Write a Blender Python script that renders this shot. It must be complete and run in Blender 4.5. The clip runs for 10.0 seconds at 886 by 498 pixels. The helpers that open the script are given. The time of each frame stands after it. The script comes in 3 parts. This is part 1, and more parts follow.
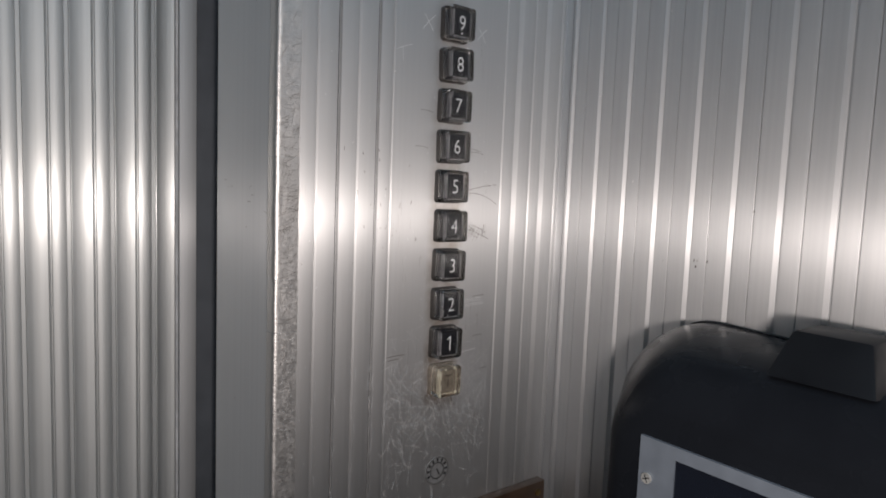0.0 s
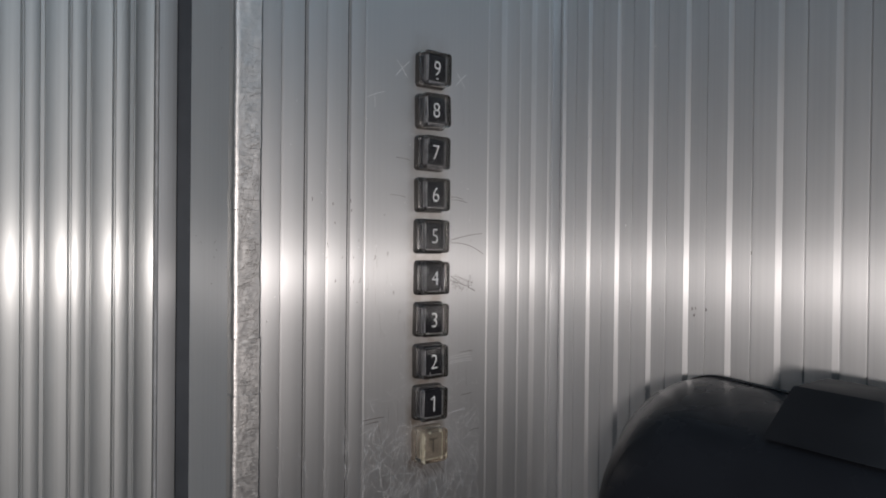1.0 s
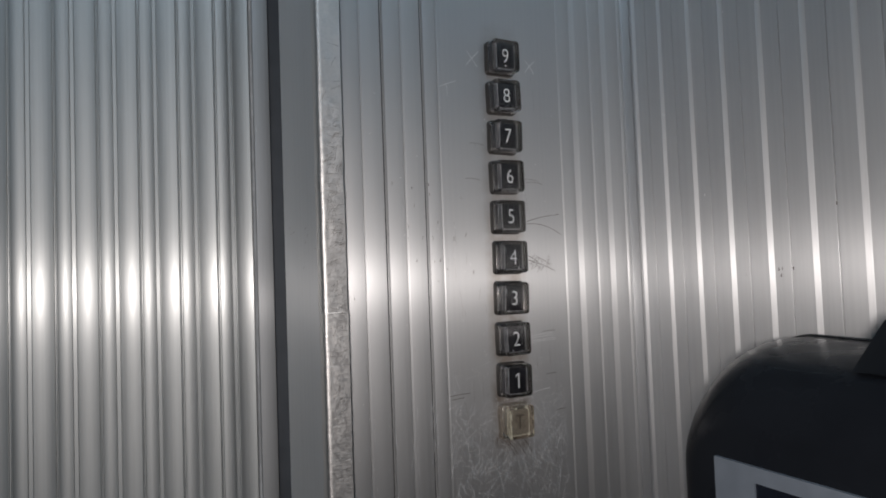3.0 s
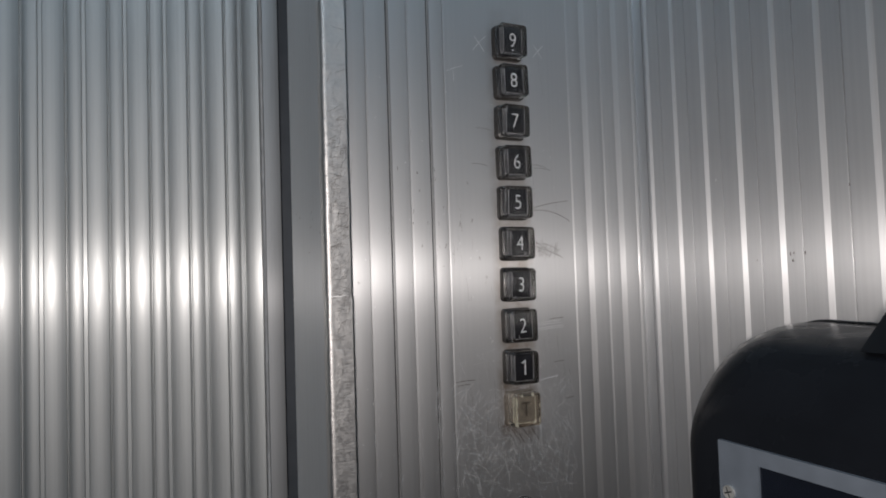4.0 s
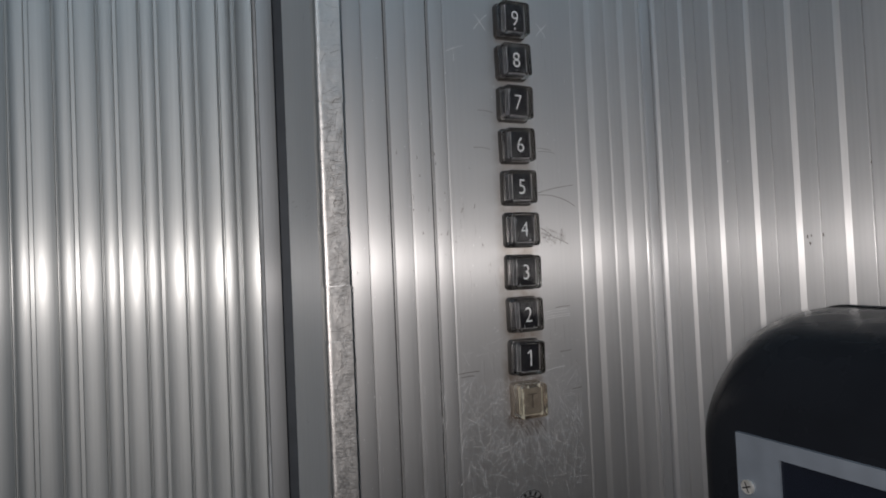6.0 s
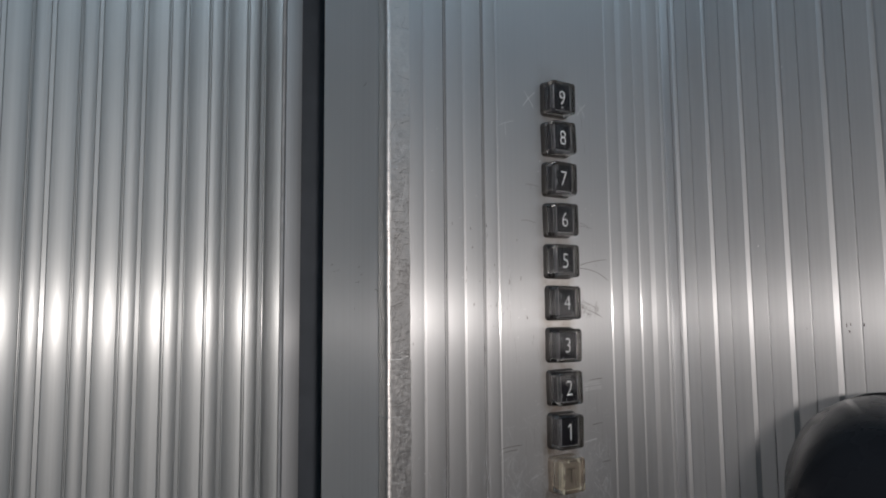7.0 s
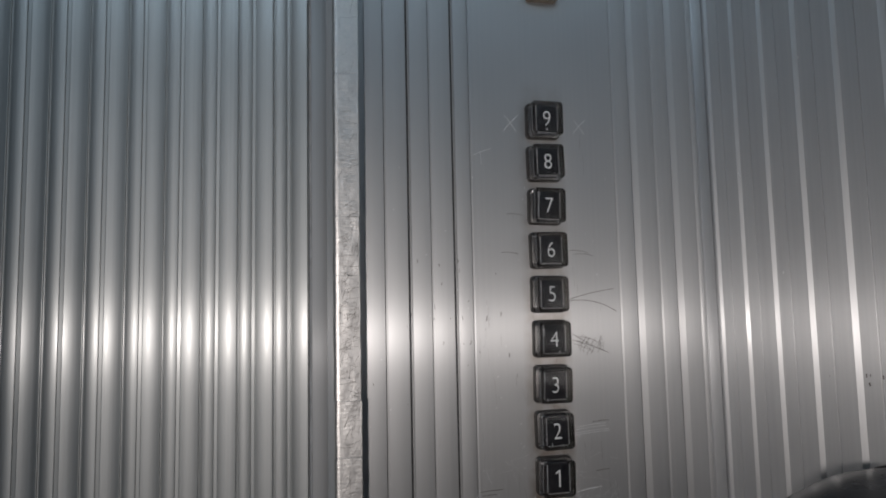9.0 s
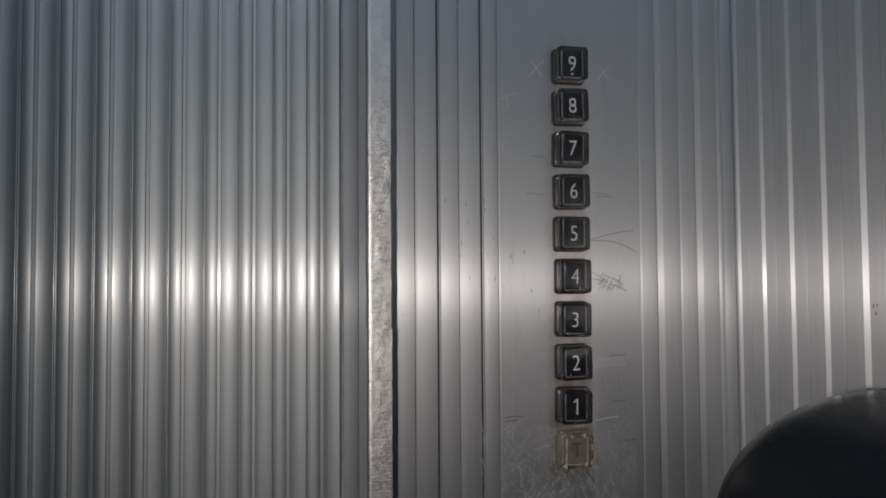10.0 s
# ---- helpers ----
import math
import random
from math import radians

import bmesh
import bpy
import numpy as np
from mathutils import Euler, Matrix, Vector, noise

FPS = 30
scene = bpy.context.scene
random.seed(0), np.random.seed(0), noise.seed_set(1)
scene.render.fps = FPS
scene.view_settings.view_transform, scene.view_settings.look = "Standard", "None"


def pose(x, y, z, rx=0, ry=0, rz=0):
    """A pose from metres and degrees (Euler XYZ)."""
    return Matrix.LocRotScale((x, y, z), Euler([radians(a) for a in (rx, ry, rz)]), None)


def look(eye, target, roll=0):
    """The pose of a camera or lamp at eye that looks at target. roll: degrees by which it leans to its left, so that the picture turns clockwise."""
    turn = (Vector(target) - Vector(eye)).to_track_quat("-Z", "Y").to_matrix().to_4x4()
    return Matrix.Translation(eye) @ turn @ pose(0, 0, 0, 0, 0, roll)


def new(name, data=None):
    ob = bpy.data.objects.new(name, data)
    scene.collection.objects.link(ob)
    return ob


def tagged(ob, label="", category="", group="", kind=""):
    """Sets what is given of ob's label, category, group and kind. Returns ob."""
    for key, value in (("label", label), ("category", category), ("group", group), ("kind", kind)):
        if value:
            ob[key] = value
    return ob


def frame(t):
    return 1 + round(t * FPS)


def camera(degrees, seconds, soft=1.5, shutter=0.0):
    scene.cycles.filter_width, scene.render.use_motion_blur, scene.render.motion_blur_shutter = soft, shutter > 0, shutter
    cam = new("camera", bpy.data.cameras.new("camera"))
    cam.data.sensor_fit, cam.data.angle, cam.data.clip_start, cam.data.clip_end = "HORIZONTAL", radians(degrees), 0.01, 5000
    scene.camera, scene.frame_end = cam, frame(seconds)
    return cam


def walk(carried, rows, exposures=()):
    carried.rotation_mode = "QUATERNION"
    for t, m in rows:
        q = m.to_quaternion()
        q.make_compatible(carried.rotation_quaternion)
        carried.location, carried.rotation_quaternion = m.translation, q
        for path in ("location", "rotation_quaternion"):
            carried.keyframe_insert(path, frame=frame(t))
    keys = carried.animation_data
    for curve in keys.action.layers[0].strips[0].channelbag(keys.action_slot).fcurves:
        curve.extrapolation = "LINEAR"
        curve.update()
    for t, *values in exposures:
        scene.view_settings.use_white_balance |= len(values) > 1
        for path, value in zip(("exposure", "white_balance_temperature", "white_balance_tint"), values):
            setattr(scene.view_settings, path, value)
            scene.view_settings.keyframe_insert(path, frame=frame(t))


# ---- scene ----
cam = camera(69.4, 10.0, 1.85)
PATH = [
    (0, (-0.345, -0.432, 1.297), (0.881, 1.137, 1.113), 2.2),
    (0.5, (-0.292, -0.432, 1.293), (0.845, 1.211, 1.197), 1.3),
    (1, (-0.29, -0.436, 1.294), (0.846, 1.21, 1.278), 0.6),
    (1.5, (-0.281, -0.44, 1.292), (0.809, 1.237, 1.292), -1.0),
    (2, (-0.275, -0.444, 1.279), (0.76, 1.267, 1.298), -1.7),
    (2.5, (-0.285, -0.456, 1.259), (0.639, 1.318, 1.313), -1.9),
    (3, (-0.29, -0.456, 1.253), (0.601, 1.332, 1.335), -2.1),
    (4.5, (-0.271, -0.458, 1.237), (0.533, 1.372, 1.307), -2.2),
    (5, (-0.268, -0.454, 1.236), (0.527, 1.381, 1.285), -2.9),
    (6.5, (-0.273, -0.421, 1.249), (0.608, 1.374, 1.32), -1.5),
    (7, (-0.355, -0.397, 1.265), (0.679, 1.306, 1.44), -0.5),
    (7.5, (-0.347, -0.403, 1.265), (0.692, 1.291, 1.493), 0.2),
    (8, (-0.246, -0.427, 1.274), (0.537, 1.389, 1.571), 0.4),
    (8.5, (-0.212, -0.444, 1.291), (0.388, 1.444, 1.564), 0.0),
    (9, (-0.192, -0.459, 1.294), (0.266, 1.48, 1.466), -1.2),
    (9.5, (-0.193, -0.466, 1.293), (0.327, 1.464, 1.343), -0.7),
    (10, (-0.199, -0.481, 1.271), (0.184, 1.481, 1.34), -0.4),
]
EXPOSURES = [(0.0, 0.74, 6620, 13), (0.5, 0.54, 6500, 12), (1.0, 0.48, 6460, 12), (2.0, 0.40, 6420, 11), (4.5, 0.32, 6400, 11), (6.5, 0.34, 6400, 11), (7.5, 0.46, 6420, 11), (8.0, 0.48, 6420, 11), (8.5, 0.10, 6420, 11), (9.0, 0.05, 6420, 11), (10.0, -0.12, 6420, 11)]
walk(cam, [(t, look(eye, target, roll)) for t, eye, target, roll in PATH], [(t, stops, kelvin, tint) for t, stops, kelvin, tint in EXPOSURES])

# ---- light ----
world = bpy.data.worlds.new("world")
world.use_nodes = True
world.node_tree.nodes["Background"].inputs[0].default_value = (0.5, 0.55, 0.6, 1)
world.node_tree.nodes["Background"].inputs[1].default_value = 0.02
scene.world = world


def lamp(name, kind, energy, colour, m, size=0.03):
    data = bpy.data.lights.new(name, kind)
    data.energy, data.color = energy, colour
    if kind == "AREA":
        data.shape, data.size = "SQUARE", size
    else:
        data.shadow_soft_size = size
    ob = new(name, data)
    ob.matrix_world = m
    return ob


# the small hand torch that lights the cabin, and the dim panel in the ceiling
torch = lamp("torch", "SPOT", 5.5, (1.0, 0.922, 0.868), look((-0.345, -0.505, 1.248), (-0.04, 0.0, 1.262)), 0.02)
torch.data.spot_size, torch.data.spot_blend = radians(125), 1.0
lamp("ceiling_lamp", "AREA", 2.8, (0.62, 0.83, 1.0), pose(-0.45, -0.75, 2.17), 0.7)

# ---- materials ----


def material(name):
    m = bpy.data.materials.new(name)
    m.use_nodes = True
    nt = m.node_tree
    return m, nt, nt.nodes["Principled BSDF"]


def node(nt, kind, **inputs):
    n = nt.nodes.new(kind)
    for key, value in inputs.items():
        n.inputs[key.replace("_", " ")].default_value = value
    return n


def stretched(nt, scale, detail=3.0, stretch=(1, 1, 1), random_shift=False):
    """Noise on object coordinates, drawn out along one axis."""
    tc = nt.nodes.new("ShaderNodeTexCoord")
    mp = nt.nodes.new("ShaderNodeMapping")
    mp.inputs["Scale"].default_value = stretch
    nt.links.new(tc.outputs["Object"], mp.inputs["Vector"])
    if random_shift:
        info = nt.nodes.new("ShaderNodeObjectInfo")
        mul = nt.nodes.new("ShaderNodeMath")
        mul.operation, mul.inputs[1].default_value = "MULTIPLY", 7.0
        nt.links.new(info.outputs["Random"], mul.inputs[0])
        nt.links.new(mul.outputs[0], mp.inputs["Location"])
    nz = node(nt, "ShaderNodeTexNoise", Scale=scale, Detail=detail)
    nt.links.new(mp.outputs[0], nz.inputs["Vector"])
    return nz.outputs["Fac"]


def mapped(nt, value, lo, hi, a=0.3, b=0.7):
    r = nt.nodes.new("ShaderNodeMapRange")
    r.inputs["From Min"].default_value, r.inputs["From Max"].default_value = a, b
    r.inputs["To Min"].default_value, r.inputs["To Max"].default_value = lo, hi
    nt.links.new(value, r.inputs["Value"])
    return r.outputs["Result"]


def ramp(nt, value, stops):
    r = nt.nodes.new("ShaderNodeValToRGB")
    e = r.color_ramp.elements
    while len(e) < len(stops):
        e.new(0.5)
    for item, (p, c) in zip(e, stops):
        item.position, item.color = p, (*c, 1)
    nt.links.new(value, r.inputs["Fac"])
    return r.outputs["Color"]


def bump(nt, bs, value, strength, distance):
    b = node(nt, "ShaderNodeBump", Strength=strength, Distance=distance)
    nt.links.new(value, b.inputs["Height"])
    nt.links.new(b.outputs[0], bs.inputs["Normal"])


def aluminium(name, dark, light, core, wide, share, coat=0.6, coat_rough=0.12, shift=True):
    """Extruded aluminium, drawn lines along z. core: roughness and anisotropy of the tight gloss; wide: the same of the dull skin, which takes the given share."""
    m, nt, bs = material(name)
    bs.inputs["Metallic"].default_value = 1.0
    streak = stretched(nt, 1.0, 7, (420, 420, 0.6), shift)
    blotch = stretched(nt, 14.0, 4, (1, 1, 0.6), shift)
    mix = nt.nodes.new("ShaderNodeMath")
    mix.operation = "MULTIPLY_ADD"
    mix.inputs[1].default_value = 0.55
    nt.links.new(streak, mix.inputs[0])
    half = nt.nodes.new("ShaderNodeMath")
    half.operation, half.inputs[1].default_value = "MULTIPLY", 0.45
    nt.links.new(blotch, half.inputs[0])
    nt.links.new(half.outputs[0], mix.inputs[2])
    colour = ramp(nt, mix.outputs[0], [(0.36, dark), (0.64, light)])
    nt.links.new(colour, bs.inputs["Base Color"])
    nt.links.new(mapped(nt, mix.outputs[0], core[0] - 0.03, core[0] + 0.03), bs.inputs["Roughness"])
    bs.inputs["Anisotropic"].default_value = core[1]
    # thin clear oxide skin
    bs.inputs["Coat Weight"].default_value = coat
    bs.inputs["Coat Roughness"].default_value = coat_rough
    geo = nt.nodes.new("ShaderNodeNewGeometry")
    cross = nt.nodes.new("ShaderNodeVectorMath")
    cross.operation = "CROSS_PRODUCT"
    cross.inputs[1].default_value = (0, 0, 1)
    nt.links.new(geo.outputs["Normal"], cross.inputs[0])
    nt.links.new(cross.outputs[0], bs.inputs["Tangent"])
    bump(nt, bs, streak, 0.04, 0.0003)
    dull = nt.nodes.new("ShaderNodeBsdfAnisotropic")
    dull.inputs["Anisotropy"].default_value = wide[1]
    nt.links.new(mapped(nt, mix.outputs[0], wide[0] - 0.03, wide[0] + 0.03), dull.inputs["Roughness"])
    nt.links.new(cross.outputs[0], dull.inputs["Tangent"])
    nt.links.new(colour, dull.inputs["Color"])
    blend = nt.nodes.new("ShaderNodeMixShader")
    blend.inputs[0].default_value = share
    nt.links.new(bs.outputs[0], blend.inputs[1])
    nt.links.new(dull.outputs[0], blend.inputs[2])
    nt.links.new(blend.outputs[0], nt.nodes["Material Output"].inputs["Surface"])
    return m


def plain(name, colour, rough, metallic=0.0, scale=60.0, vary=0.25, relief=0.1):
    m, nt, bs = material(name)
    n = stretched(nt, scale, 5)
    lo, hi = ([c * (1 - vary) for c in colour], [min(1, c * (1 + vary)) for c in colour])
    nt.links.new(ramp(nt, n, [(0.3, lo), (0.7, hi)]), bs.inputs["Base Color"])
    nt.links.new(mapped(nt, n, max(0.03, rough - 0.06), rough + 0.08), bs.inputs["Roughness"])
    bs.inputs["Metallic"].default_value = metallic
    bump(nt, bs, n, relief, 0.0005)
    return m


ALU_DOOR = aluminium("door_aluminium", (0.49, 0.50, 0.495), (0.57, 0.58, 0.575), (0.32, 0.76), (0.57, 0.22), 0.73, 0.5, 0.13)
ALU = aluminium("side_wall_aluminium", (0.63, 0.637, 0.645), (0.69, 0.695, 0.70), (0.42, 1.0), (0.58, -0.25), 0.68, 0.4, 0.13)
ALU_PANEL = aluminium("panel_aluminium", (0.59, 0.595, 0.60), (0.63, 0.632, 0.635), (0.41, 1.0), (0.62, -0.28), 0.70, 1.0, 0.105, False)
ALU_FLAT = aluminium("jamb_aluminium", (0.68, 0.69, 0.70), (0.73, 0.74, 0.75), (0.42, 1.0), (0.68, 0.0), 0.82, 0.0, 0.12, False)
EDGE = aluminium("dull_edge_aluminium", (0.52, 0.525, 0.53), (0.58, 0.585, 0.59), (0.42, 1.0), (0.70, 0.0), 0.88, 0.0, 0.12, False)
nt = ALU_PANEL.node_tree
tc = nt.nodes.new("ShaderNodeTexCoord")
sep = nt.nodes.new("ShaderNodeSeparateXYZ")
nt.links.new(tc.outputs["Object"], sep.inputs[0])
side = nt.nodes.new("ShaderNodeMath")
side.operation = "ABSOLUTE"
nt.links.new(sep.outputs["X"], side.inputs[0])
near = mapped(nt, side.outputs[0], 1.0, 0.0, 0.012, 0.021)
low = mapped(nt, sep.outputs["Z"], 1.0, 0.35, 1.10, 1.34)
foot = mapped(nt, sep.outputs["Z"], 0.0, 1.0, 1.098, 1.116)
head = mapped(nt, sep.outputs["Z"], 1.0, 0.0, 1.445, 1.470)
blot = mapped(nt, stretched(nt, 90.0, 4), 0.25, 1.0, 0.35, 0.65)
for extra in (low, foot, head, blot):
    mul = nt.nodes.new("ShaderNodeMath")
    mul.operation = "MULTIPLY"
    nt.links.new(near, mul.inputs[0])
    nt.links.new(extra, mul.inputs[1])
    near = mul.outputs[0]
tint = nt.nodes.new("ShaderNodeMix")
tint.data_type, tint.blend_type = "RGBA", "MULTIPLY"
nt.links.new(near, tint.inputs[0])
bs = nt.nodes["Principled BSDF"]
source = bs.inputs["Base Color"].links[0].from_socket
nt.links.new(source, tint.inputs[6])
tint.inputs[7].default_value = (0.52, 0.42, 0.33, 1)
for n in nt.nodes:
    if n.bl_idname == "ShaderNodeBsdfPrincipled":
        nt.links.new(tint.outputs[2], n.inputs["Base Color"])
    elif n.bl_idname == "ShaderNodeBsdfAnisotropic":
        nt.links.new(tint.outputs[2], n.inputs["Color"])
# dark grey that paints the shade inside the door gap
GAP_SHADE = plain("door_gap_shade", (0.085, 0.095, 0.11), 0.5, 0.3, 40, 0.1)
BACK = plain("dull_backing", (0.42, 0.43, 0.44), 0.6)
BLACK = plain("black_plastic", (0.0085, 0.0098, 0.0125), 0.26, 0, 25, 0.1, 0.0)
BLACK_SOFT = plain("matt_black_plastic", (0.004, 0.0045, 0.006), 0.5, 0, 40, 0.1, 0.0)
BLACK_SOFT.node_tree.nodes["Principled BSDF"].inputs["Specular IOR Level"].default_value = 0.2
BEZEL = plain("grey_bezel_plastic", (0.125, 0.145, 0.172), 0.45, 0, 90, 0.08, 0.03)
SCREEN = plain("dark_screen", (0.008, 0.010, 0.016), 0.12, 0, 20, 0.1, 0.0)
CHROME = plain("screw_steel", (0.72, 0.71, 0.68), 0.42, 0.75)
BRASS = plain("brass", (0.55, 0.38, 0.15), 0.3, 1.0)
BROWN = plain("brown_laminate", (0.042, 0.022, 0.012), 0.5, 0, 30, 0.4, 0.05)
FLOOR = plain("dark_floor", (0.05, 0.047, 0.04), 0.6, 0, 40)
CEIL = plain("grey_ceiling", (0.45, 0.47, 0.48), 0.5, 0, 8, 0.06)
FAR = plain("dull_cabin_wall", (0.30, 0.31, 0.32), 0.45, 0.4, 5, 0.1)
WHITE = plain("white_print", (0.80, 0.82, 0.83), 0.5, 0, 200, 0.06, 0)
INK = plain("black_print", (0.015, 0.015, 0.016), 0.5, 0, 200, 0.1, 0)
SCRATCH = plain("bright_scratch", (0.95, 0.95, 0.95), 0.75, 0.8, 800, 0.2, 0)
FOIL = plain("crumpled_foil", (0.66, 0.645, 0.63), 0.46, 1.0, 500, 0.06, 0.2)
nt = FOIL.node_tree
wrinkle = stretched(nt, 1.0, 4, (110, 110, 620))
fine = mapped(nt, stretched(nt, 700.0, 3), 0.0, 0.25)
both = nt.nodes.new("ShaderNodeMath")
both.operation = "ADD"
nt.links.new(wrinkle, both.inputs[0])
nt.links.new(fine, both.inputs[1])
bump(nt, nt.nodes["Principled BSDF"], both.outputs[0], 0.28, 0.0006)
BASE = plain("button_base_plastic", (0.026, 0.023, 0.021), 0.35, 0, 300, 0.3, 0.05)
BASE_BROWN = plain("yellowed_base_plastic", (0.15, 0.125, 0.10), 0.4, 0, 300, 0.3, 0.05)
INSERT = plain("black_button_plate", (0.010, 0.010, 0.013), 0.4, 0, 300, 0.2, 0.02)
AMBER = plain("yellowed_button_plate", (0.15, 0.13, 0.105), 0.5, 0, 200, 0.25, 0.05)
PALE = plain("ivory_button_plate", (0.50, 0.48, 0.38), 0.5, 0, 200, 0.1, 0.02)
STICKER = plain("worn_silver_sticker", (0.27, 0.27, 0.27), 0.5, 0.5, 300, 0.2, 0.05)


def clear(name, colour, rough):
    m, nt, bs = material(name)
    n = stretched(nt, 160.0, 4)
    nt.links.new(ramp(nt, n, [(0.35, [c * 0.8 for c in colour]), (0.65, colour)]), bs.inputs["Base Color"])
    nt.links.new(mapped(nt, n, rough, rough + 0.08), bs.inputs["Roughness"])
    bs.inputs["Transmission Weight"].default_value = 1.0
    bs.inputs["IOR"].default_value = 1.47
    return m


CLEAR = clear("smoky_clear_cap", (0.66, 0.65, 0.63), 0.05)
CLEAR_AMBER = clear("yellowed_clear_cap", (0.78, 0.75, 0.70), 0.12)
DIRT = plain("dark_scratch", (0.12, 0.105, 0.095), 0.6, 0, 500, 0.3, 0)

BLACK.node_tree.nodes["Principled BSDF"].inputs["Specular IOR Level"].default_value = 0.05
# pale grey for painted cap glints and for nicks
RIM = plain("pale_glint_and_nick", (0.30, 0.30, 0.31), 0.35, 0.3, 200, 0.3, 0)

# ---- building ----


def link(name, bm, mat, parent=None, label="", smooth=True, angle=28):
    data = bpy.data.meshes.new(name)
    bmesh.ops.recalc_face_normals(bm, faces=bm.faces)
    bm.to_mesh(data)
    bm.free()
    data.materials.append(mat)
    if smooth:
        data.shade_smooth()
        data.set_sharp_from_angle(angle=radians(angle))
    ob = new(name, data)
    if parent is not None:
        ob.parent = parent
    if label:
        tagged(ob, label)
    return ob


def part(name, bm, mat, parent, label="", **kw):
    return link(name, bm, mat, parent, label, **kw)


def box_bm(x0, y0, z0, x1, y1, z1, bevel=0.0, segments=2):
    bm = bmesh.new()
    bmesh.ops.create_cube(bm, size=1.0)
    for v in bm.verts:
        v.co = Vector((x0 + (v.co.x + 0.5) * (x1 - x0), y0 + (v.co.y + 0.5) * (y1 - y0), z0 + (v.co.z + 0.5) * (z1 - z0)))
    if bevel:
        bmesh.ops.bevel(bm, geom=bm.edges[:], offset=bevel, segments=segments, affect="EDGES", profile=0.5)
    return bm


def extruded(profile, back, z0, z1):
    """A profile of (s, h) drawn up from z0 to z1: s along x, h towards -y, closed at the depth back behind."""
    bm = bmesh.new()
    loop = list(profile) + [(profile[-1][0], -back), (profile[0][0], -back)]
    low = [bm.verts.new((s, -h, z0)) for s, h in loop]
    high = [bm.verts.new((s, -h, z1)) for s, h in loop]
    n = len(loop)
    for i in range(n):
        j = (i + 1) % n
        bm.faces.new((low[i], low[j], high[j], high[i]))
    bm.faces.new(low)
    bm.faces.new(high[::-1])
    return bm


def crowned(s0, s1, bulge, h=0.0, steps=6):
    """A slightly convex land from s0 to s1."""
    return [(s0 + (s1 - s0) * i / steps, h + bulge * 4 * (i / steps) * (1 - i / steps)) for i in range(steps + 1)]


def groove(s, width, depth, h=0.0):
    """A narrow deep slot that opens into a sloping side, centred on s."""
    return [(s - width / 2 + 0.00005, h - depth * 1.7), (s - width / 2 + 0.00075, h - depth * 1.7), (s - width / 2 + 0.0008, h - depth * 0.55)]


PITCH, TALL = 0.0330, 2.2


def leaf_profile():
    """Door board: a convex land and a wider hollow one, parted by channels with rounded lips, half of one at either side."""
    p = [(0.0, -0.0024), (0.0002, -0.0016), (0.0009, -0.0015), (0.0011, -0.0005)] + crowned(0.0014, 0.0118, 0.00060, 0.0, 10)
    p += [(0.0121, -0.0003), (0.0123, -0.0014), (0.0153, -0.0015), (0.0155, -0.0004), (0.0158, 0.0003)]
    p += crowned(0.0162, 0.0317, -0.00078, 0.0004, 12)
    return p + [(0.0321, 0.0003), (0.0324, -0.0004), (0.0326, -0.0015), (0.0333, -0.0016), (0.0335, -0.0024)]


def side_profile():
    """Side wall board: nearly flat lands, one wide chamfered groove, an open hairline joint."""
    p = [(0.0003, -0.0030), (0.0004, -0.0001)]
    p += crowned(0.0005, 0.0154, 0.00025, 0.0, 6)
    p += [(0.0173, -0.0033), (0.0188, -0.0033)]
    p += crowned(0.0204, PITCH - 0.0005, 0.00025, 0.0, 6)
    return p + [(PITCH - 0.0004, -0.0001), (PITCH - 0.0003, -0.0030)]


# ---- the cabin ----
floor = tagged(link("floor", box_bm(-1.2, -1.5, -0.05, 0.6, 0.4, 0.0), FLOOR), "dark brown rubber lift floor", "floor", kind="structure")
ceiling = tagged(link("ceiling", box_bm(-1.2, -1.5, TALL, 0.6, 0.4, TALL + 0.05), CEIL), "pale grey lift cabin ceiling", "ceiling", kind="structure")
wall_back = tagged(link("wall_back", box_bm(-1.2, -1.46, 0, 0.6, -1.40, TALL), FAR), "plain dull metal rear cabin wall", "wall", kind="structure")
wall_left = tagged(link("wall_left", box_bm(-1.16, -1.40, 0, -1.10, 0.35, TALL), FAR), "plain dull metal side cabin wall", "wall", kind="structure")
wall_front_outer = tagged(link("wall_front", box_bm(-1.10, 0.30, 0, 0.6, 0.35, TALL), BACK), "dark shaft wall behind the lift door", "wall", kind="structure")

# the operating panel: fluted lands beside a flat field for the push buttons
A_LEFT, B_LEFT = (-0.1250, -0.0900), (-0.1070, -0.0722)
FIELD = (-0.0585, 0.0630)
PANEL_Y = 0.007


def channel(s, width, depth):
    """A square dark channel with a small lip on its far side."""
    return [(s - width / 2 + 0.0001, -depth), (s + width / 2 - 0.0007, -depth), (s + width / 2 - 0.0004, -depth * 0.25)]


def slope(s, width, depth):
    """A step down, then a broad flat slope back up."""
    return [(s - width / 2 + 0.0001, -depth), (s - width / 2 + 0.0004, -depth)]


